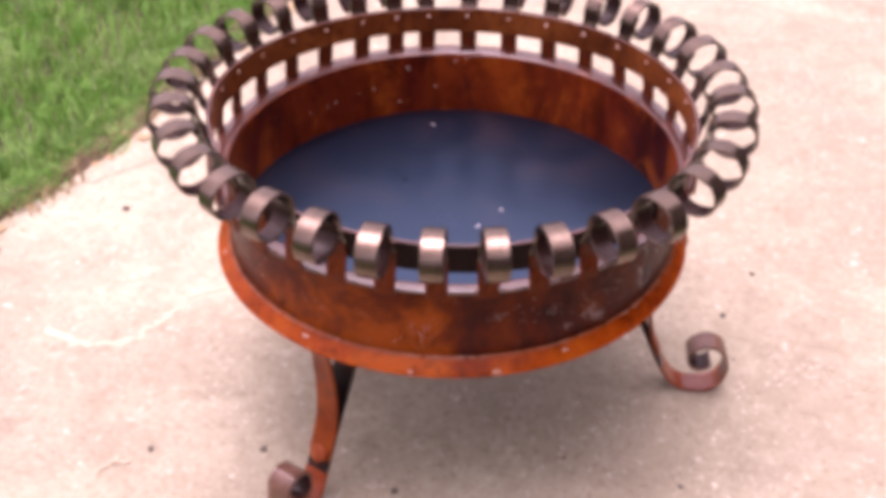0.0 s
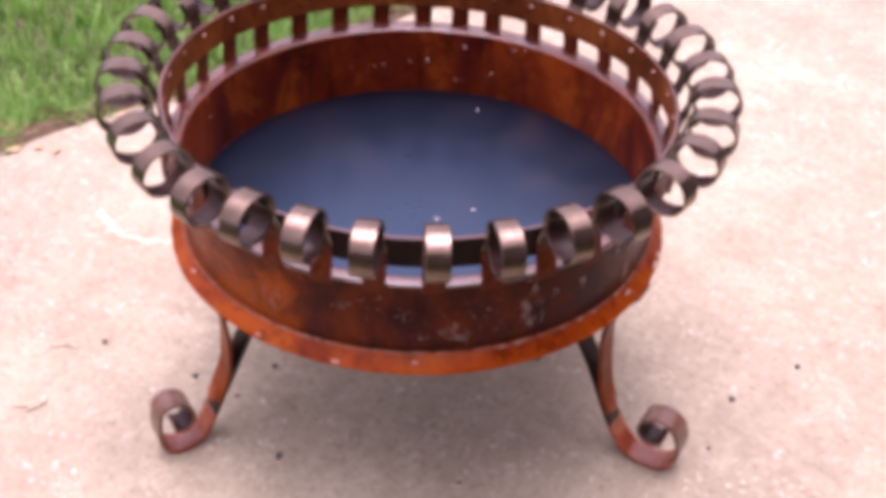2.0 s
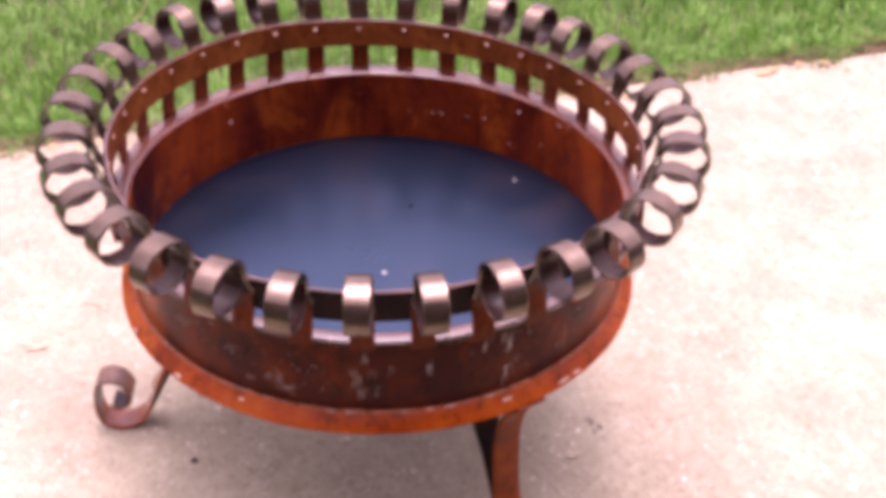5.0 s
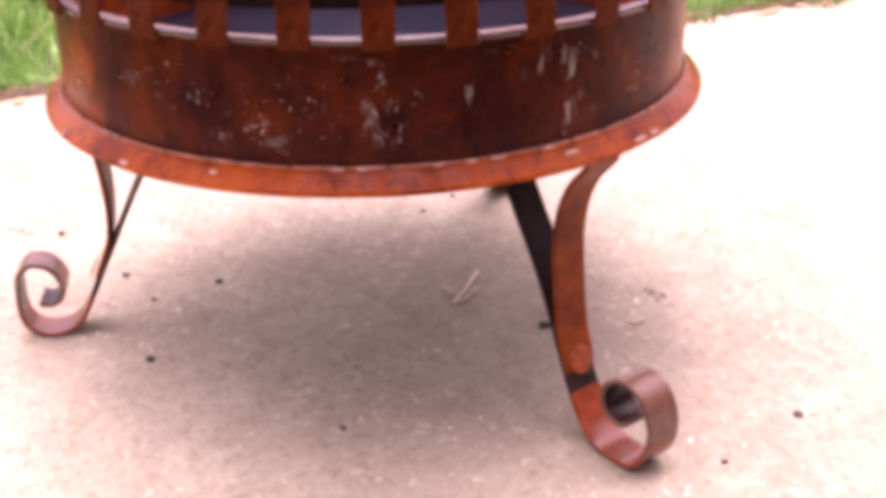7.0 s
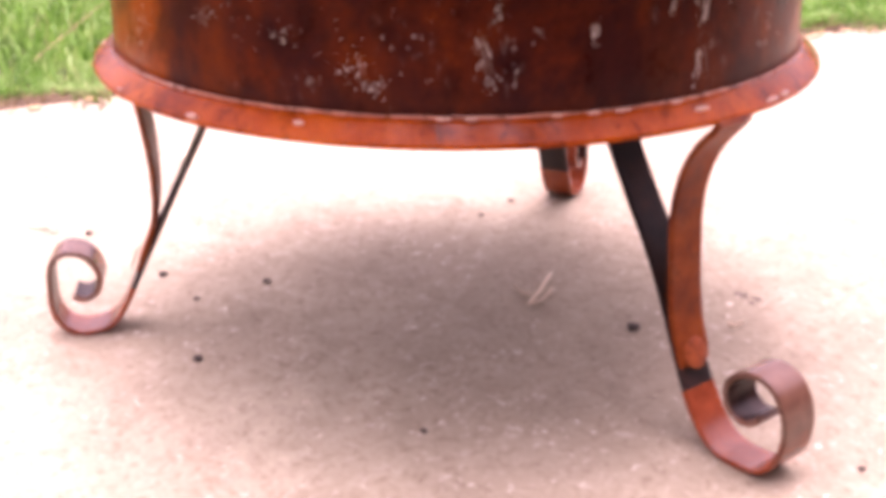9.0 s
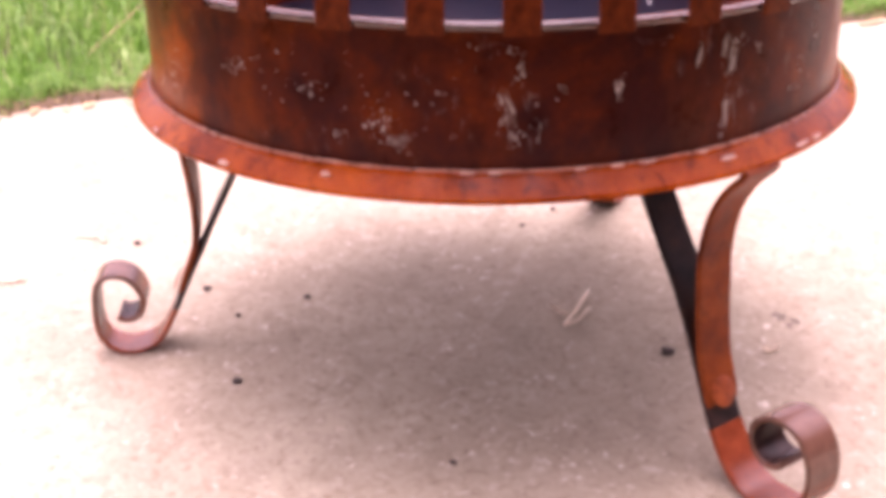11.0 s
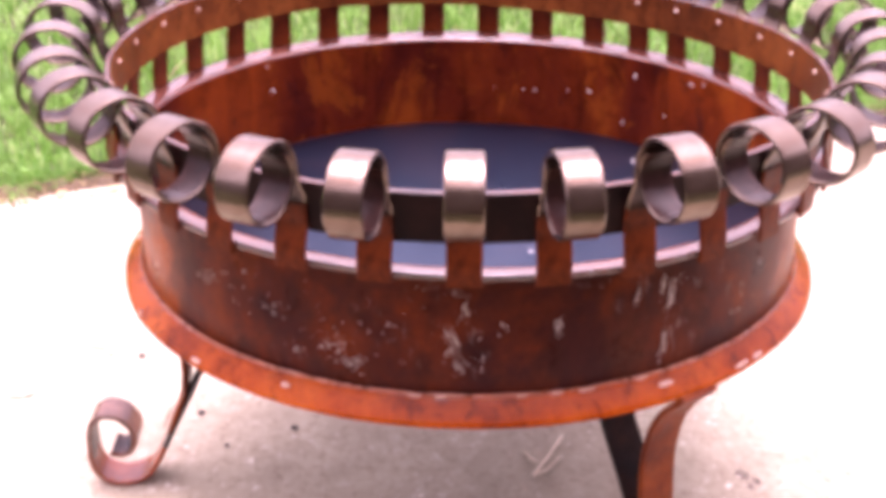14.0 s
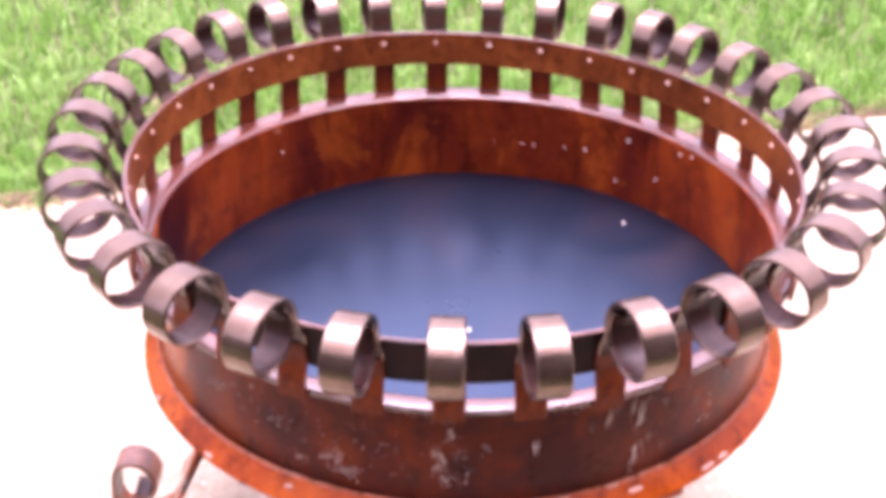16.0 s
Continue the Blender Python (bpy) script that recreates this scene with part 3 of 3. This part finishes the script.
# specks of weld inside the drum, their glint painted as near-white colour
bm = dome(0.0015, 0.0008, 8)
for v in bm.verts:
    v.co *= 1 + 0.7 * noise.noise(v.co * 900 + Vector((3, 5, 0)))
speck = mesh_of("weld_speck", bm, M_SPECK)
for i, (angle, z, size) in enumerate(((-151.6, 0.3279, 1.0), (-150.5, 0.3545, 0.8), (150.1, 0.3059, 0.8), (147.4, 0.3062, 0.9), (139.8, 0.3092, 0.6), (134.9, 0.3124, 1.1), (124.1, 0.3376, 1.3), (126.6, 0.2853, 1.0), (116.1, 0.3049, 0.7), (109.7, 0.3461, 0.9), (106.3, 0.3509, 0.8), (156.7, 0.3064, 0.5))):
    part("weld_speck", speck, None, pit, "" if i else "speck of weld with its glint painted pale").matrix_basis = pose(0, 0, 0, 0, 0, angle) @ pose(R_WALL - 0.0045, 0, z, 0, -90, 0) @ turned(137 * i) @ Matrix.Diagonal((size * 0.7, size * 1.25, 1, 1))

# three legs: a straight bar rolled into a foot, with a bowed bar outside it; each was bent by hand
W_LEG = 0.0340
SHIN = ((0.1860, 0.2520), (0.1977, 0.2200), (0.2209, 0.1800), (0.2455, 0.1410), (0.2642, 0.1030), (0.2744, 0.0790), (0.2892, 0.0460), (0.3026, 0.0232), (0.3160, 0.0090), (0.3290, 0.0030))
LONG_TOE = ((0.3440, 0.0024), (0.3590, 0.0042), (0.3715, 0.0130), (0.3800, 0.0280), (0.3825, 0.0450), (0.3790, 0.0610), (0.3710, 0.0735), (0.3600, 0.0790), (0.3480, 0.0785), (0.3370, 0.0730), (0.3305, 0.0640),
            (0.3300, 0.0530), (0.3350, 0.0440), (0.3440, 0.0395), (0.3530, 0.0410), (0.3600, 0.0470))
SHORT_SHIN = ((0.1950, 0.2470), (0.2171, 0.1900), (0.2267, 0.1700), (0.2380, 0.1482), (0.2494, 0.1256), (0.2600, 0.1035), (0.2748, 0.0738), (0.2851, 0.0526), (0.2962, 0.0300), (0.3062, 0.0140), (0.3168, 0.0060))
SHORT_TOE = ((0.3296, 0.0026), (0.3420, 0.0028), (0.3524, 0.0085), (0.3590, 0.0178), (0.3618, 0.0300), (0.3616, 0.0460), (0.3600, 0.0625), (0.3566, 0.0720), (0.3486, 0.0780), (0.3404, 0.0792), (0.3312, 0.0765), (0.3238, 0.0695),
             (0.3188, 0.0590), (0.3183, 0.0490), (0.3232, 0.0395), (0.3335, 0.0350), (0.3424, 0.0382))
FULL_BOW = ((0.3040, 0.2525), (0.2990, 0.2465), (0.2850, 0.2308), (0.2755, 0.2136), (0.2701, 0.1949), (0.2675, 0.1723), (0.2690, 0.1461), (0.2712, 0.1194), (0.2752, 0.0926), (0.2826, 0.0700), (0.2885, 0.0570))
FLAT_BOW = ((0.2960, 0.2520), (0.2850, 0.2400), (0.2735, 0.2240), (0.2690, 0.2100), (0.2662, 0.1889), (0.2638, 0.1638), (0.2632, 0.1382), (0.2650, 0.1123), (0.2700, 0.0935), (0.2790, 0.0720), (0.2862, 0.0575))


def hooked_leg(turn, shin, toe, bow, twist, label=""):
    lower = smooth_line(shin + toe, 110)
    cut = next(i for i, (r, z) in enumerate(lower) if z < 0.045)
    tip = max(range(len(lower)), key=lambda i: lower[i][0]) - cut
    g = part("leg", bar(lower[:cut + 1], W_LEG * 0.96, 0.005), M_SHIN, pit, label)
    g.matrix_basis = turned(turn)
    part("foot_scroll", bar(lower[cut:], W_LEG, 0.005, 1, 0, tip), (M_FOOT, M_ROLL_SHADE), g)
    rod = bar(smooth_line(bow, 44), W_LEG, 0.005)
    for v in rod.verts:  # the bar is wrung a little towards its top
        k = radians(twist) * min(1, max(0, (v.co.z - 0.10) / 0.15))
        end = min(1, max(0, (0.068 - v.co.z) / 0.010))  # ground down where it is welded on
        v.co.x, v.co.y = v.co.x - v.co.y * math.sin(k) - 0.0024 * end, v.co.y * math.cos(k) * (1 - 0.07 * end)
    part("bowed_bar", rod, M_LEG, g)
    part("weld_spot", dome(0.0122, 0.0012, 18), M_SPOT, g).matrix_basis = pose(0.2876, 0, 0.0668, 0, 66, 0)


hooked_leg(16.2, SHIN, LONG_TOE, FULL_BOW, 0, "flat steel leg rolled into a scrolled foot")
hooked_leg(134.0, SHORT_SHIN, SHORT_TOE, FULL_BOW, 0)
hooked_leg(255.8, SHORT_SHIN, SHORT_TOE, FLAT_BOW, -14)

# weld beads along the flange; pale colour stands in for their glints
bead = mesh_of("weld_bead", dome(0.0075, 0.0016, 10), M_GLINT)
JOINT, SLOPE, LIP = (0.0038, 0.2668, 20), (0.0100, 0.2612, 40), (0.0165, 0.2556, 48)  # out from the wall, height, tilt
for i, (a, s, (out, z, tilt), slim) in enumerate(((-59.7, 1.0, LIP, 0.26), (-43.4, 0.7, SLOPE, 0.26), (-24.6, 1.0, JOINT, 0.12), (-21.0, 0.9, JOINT, 0.14), (-9.8, 0.8, JOINT, 0.10), (-4.7, 0.9, JOINT, 0.12), (-0.4, 1.3, JOINT, 0.14), (8.2, 1.0, JOINT, 0.16),
                                                   (11.6, 1.3, SLOPE, 0.26), (25.6, 1.6, LIP, 0.22), (29.4, 1.2, LIP, 0.22), (78.0, 1.0, SLOPE, 0.24), (147.0, 1.1, SLOPE, 0.24), (-78.0, 0.6, LIP, 0.2), (-104.0, 1.0, SLOPE, 0.24), (-144.0, 0.9, SLOPE, 0.24))):
    b = part("weld_bead", bead, None, pit, "" if i else "weld bead with its glint painted pale")
    b.matrix_basis = turned(a) @ pose(R_WALL + out, 0, z + rise(LEAN_FLANGE, 0.3 * math.cos(radians(a)), 0.3 * math.sin(radians(a))), 0, tilt, 0) @ Matrix.Diagonal((slim, s * 0.7, 0.8, 1))

# ---------------------------------------------------------------- bits on the slab
def pebble(x, y, size, seed):
    bm = bmesh.new()
    bmesh.ops.create_icosphere(bm, subdivisions=2, radius=size)
    for v in bm.verts:
        v.co *= 1 + 0.5 * noise.noise(v.co * (1.3 / size) + Vector((seed, 0, 0)))
        v.co.z *= 0.55
    ob = new("pebble", mesh_of("pebble", bm, M_STONE))
    ob.matrix_basis = pose(x, y, size * 0.42, 0, 0, 57 * seed)
    return tagged(ob, "small dark crumb of stone on the concrete", "pebble", "pebbles on the patio")


for i, (x, y, s) in enumerate(((-0.172, -0.241, 0.0040), (0.018, -0.247, 0.0042), (0.110, 0.129, 0.0058), (0.201, -0.111, 0.0030), (0.363, 0.384, 0.0042), (-0.311, -0.294, 0.0040), (0.340, 0.263, 0.0042), (-0.657, 0.182, 0.0062), (-0.784, 0.002, 0.0055), (0.355, -0.107, 0.0035), (-0.117, -0.150, 0.0035), (-0.228, 0.167, 0.0035), (-0.199, 0.117, 0.0030), (-0.104, -0.222, 0.0028), (0.373, 0.165, 0.0030))):
    pebble(x, y, s, i)


def stalk(x, y, turn, length, bend, name, label, mat, thick=0.0021, z=0.0):
    bm = bmesh.new()
    loops = []
    for k in range(9):
        u = k / 8 - 0.5
        p = Vector((u * length, bend * (0.25 - u * u), thick * 0.9 + 0.004 * abs(math.sin(2.5 * u))))
        r = thick * (1 - 0.5 * abs(u))
        loops.append([bm.verts.new(p + Vector((0, r * math.cos(q), r * math.sin(q)))) for q in (0, 1.57, 3.14, 4.71)])
    for a, b in zip(loops, loops[1:]):
        for j in range(4):
            bm.faces.new((a[j], b[j], b[(j + 1) % 4], a[(j + 1) % 4]))
    bm.faces.new(loops[0][::-1]), bm.faces.new(loops[-1])
    bmesh.ops.recalc_face_normals(bm, faces=bm.faces)
    ob = new(name, mesh_of(name, bm, mat))
    ob.matrix_basis = pose(x, y, z, 0, 0, turn)
    return tagged(ob, label, name)


STRAW = "pale dry straw stalk lying on the concrete"
for x, y, turn, length, bend in ((0.010, 0.085, 137, 0.078, 0.004), (0.026, 0.078, 122, 0.042, -0.004), (0.006, 0.068, 20, 0.024, 0.003), (-0.346, -0.341, 70, 0.032, 0.003), (-0.330, -0.330, 20, 0.020, 0.003), (-0.267, -0.431, 60, 0.040, 0.004), (-0.262, -0.425, 100, 0.030, -0.003), (0.143, 0.215, 80, 0.016, 0.002)):
    tagged(stalk(x, y, turn, length, bend, "straw", STRAW, M_STRAW), group="straw on the patio")

stalk(-1.285, -0.193, 158, 0.473, 0.02, "twig", "thin dry twig lying on the lawn grass", M_THATCH, 0.0018, 0.006)


def crack(points, width, seed):
    """A dirt-filled crack in the slab: a thin, wavering strip."""
    bm = bmesh.new()
    line = smooth_line(points, 60)
    rows = []
    for i, (x, y) in enumerate(line):
        x2, y2 = line[min(i + 1, 59)]
        x1, y1 = line[max(i - 1, 0)]
        d = Vector((x2 - x1, y2 - y1, 0)).normalized()
        n = Vector((-d.y, d.x, 0))
        w = width * (0.5 + 0.5 * noise.noise((i * 0.35, seed, 0))) * min(1, (59 - i) / 8 + 0.15)
        p = Vector((x, y, 0.0008)) + n * 0.004 * noise.noise((i * 0.2, seed, 3))
        rows.append((bm.verts.new(p - n * w), bm.verts.new(p + Vector((0, 0, 0.0004))), bm.verts.new(p + n * w)))
    for a, b in zip(rows, rows[1:]):
        bm.faces.new((a[0], b[0], b[1], a[1]))
        bm.faces.new((a[1], b[1], b[2], a[2]))
    bmesh.ops.recalc_face_normals(bm, faces=bm.faces)
    return part("crack", bm, M_CRACK, pavement)


def stain(x, y, size, seed):
    """A flat, ragged spot of old dirt on the slab."""
    bm = bmesh.new()
    hub = bm.verts.new((x, y, 0.0011))
    rim = []
    for k in range(22):
        a = 2 * math.pi * k / 22
        d = size * (1 + 0.9 * noise.noise((2 * math.cos(a), 2 * math.sin(a), seed)))
        rim.append(bm.verts.new((x + d * math.cos(a), y + 0.7 * d * math.sin(a), 0.0006)))
    for k in range(22):
        bm.faces.new((hub, rim[k], rim[(k + 1) % 22]))
    return part("stain", bm, M_CRACK, pavement)


for k, (x, y, size) in enumerate(((0.088, 0.262, 0.0090), (0.100, 0.270, 0.0070), (0.107, 0.260, 0.0050))):
    stain(x, y, size, 3.7 * k)

crack([(-0.850, 0.110), (-0.832, 0.134), (-0.770, 0.225), (-0.704, 0.328), (-0.640, 0.440)], 0.0022, 1)


def skim_ridge(points, width, height):
    """The broken rim of a thin skim coat on the slab: a low, ragged ridge."""
    bm = bmesh.new()
    line = smooth_line(points, 90)
    rows = []
    for i, (x, y) in enumerate(line):
        x2, y2 = line[min(i + 1, 89)]
        x1, y1 = line[max(i - 1, 0)]
        d = Vector((x2 - x1, y2 - y1, 0)).normalized()
        n = Vector((-d.y, d.x, 0))
        p = Vector((x, y, 0)) + n * 0.010 * noise.noise((i * 0.17, 3, 1)) + n * 0.005 * noise.noise((i * 0.6, 8, 1))
        w = width * (0.75 + 0.6 * noise.noise((i * 0.3, 1, 5)))
        h = height * min(1, i / 6, (89 - i) / 6) * (0.8 + 0.4 * noise.noise((i * 0.4, 2, 2)))
        rows.append([bm.verts.new(p + n * (k * w) + Vector((0, 0, 0.0006 + h * up))) for k, up in ((-1.0, -0.4), (-0.55, 0.8), (-0.1, 1.0), (0.7, 0.5), (2.4, -0.4))])
    for a, b in zip(rows, rows[1:]):
        for j in range(4):
            bm.faces.new((a[j], b[j], b[j + 1], a[j + 1]))
    bmesh.ops.recalc_face_normals(bm, faces=bm.faces)
    return part("skim_edge", bm, M_SKIM, pavement)


skim_ridge([(-0.591, -0.139), (-0.508, -0.144), (-0.455, -0.112), (-0.449, -0.083), (-0.438, -0.057), (-0.432, -0.019), (-0.428, 0.017), (-0.392, 0.050), (-0.35, 0.075)], 0.0050, 0.0018)


def dry_leaf(x, y, size, seed):
    bm = bmesh.new()
    rnd = random.Random(seed)
    curl, fold = rnd.uniform(0.2, 0.9), rnd.uniform(0.1, 0.5)
    rows = []
    for i in range(9):
        u = i / 8
        w = size * 0.34 * math.sin(math.pi * min(1, 0.06 + u * 0.94)) ** 0.8 * (1 + 0.2 * math.sin(9 * u + seed))
        z = 0.0015 + size * 0.35 * curl * (u - 0.45) ** 2
        rows.append([bm.verts.new((size * (u - 0.5), k * w, z + abs(k) * fold * w)) for k in (-1, -0.5, 0, 0.5, 1)])
    for a, b in zip(rows, rows[1:]):
        for j in range(4):
            bm.faces.new((a[j], b[j], b[j + 1], a[j + 1]))
    top = bm.faces[:]
    low = bmesh.ops.extrude_face_region(bm, geom=top)
    bmesh.ops.translate(bm, vec=(0, 0, 0.0006), verts=[g for g in low["geom"] if isinstance(g, bmesh.types.BMVert)])
    bmesh.ops.recalc_face_normals(bm, faces=bm.faces)
    ob = new("dry_leaf", mesh_of("dry_leaf", bm, M_LEAF))
    ob.matrix_basis = pose(x, y, 0.001, 0, 0, rnd.uniform(0, 360))
    return tagged(ob, "curled dry brown leaf at the lawn's edge", "leaf", "dry leaves along the lawn")


rnd = random.Random(12)
for i in range(46):
    y = rnd.uniform(-0.65, 1.75)
    dry_leaf(edge_x(y) + abs(rnd.gauss(0.0, 0.03)) + 0.004, y, rnd.uniform(0.010, 0.026), i)

# pale flecks of ash on the base plate
for i, (x, y, s) in enumerate(((0.0375, -0.0040, 0.0022), (0.0535, 0.0430, 0.0020), (-0.1090, 0.2120, 0.0018))):
    bm = dome(s, s * 0.4, 8, 2)
    for v in bm.verts:
        v.co *= 1 + 0.35 * noise.noise(v.co * 300 + Vector((i, 0, 0)))
    ob = new("ash_flake", mesh_of("ash_flake", bm, M_ASH))
    ob.matrix_basis = pose(x, y, Z_BASE - 0.006 * (1 - (x * x + y * y) / 0.0784) + s * 0.3)
    tagged(ob, "pale flake of ash on the base plate", "ash", "ash flakes in the pit")
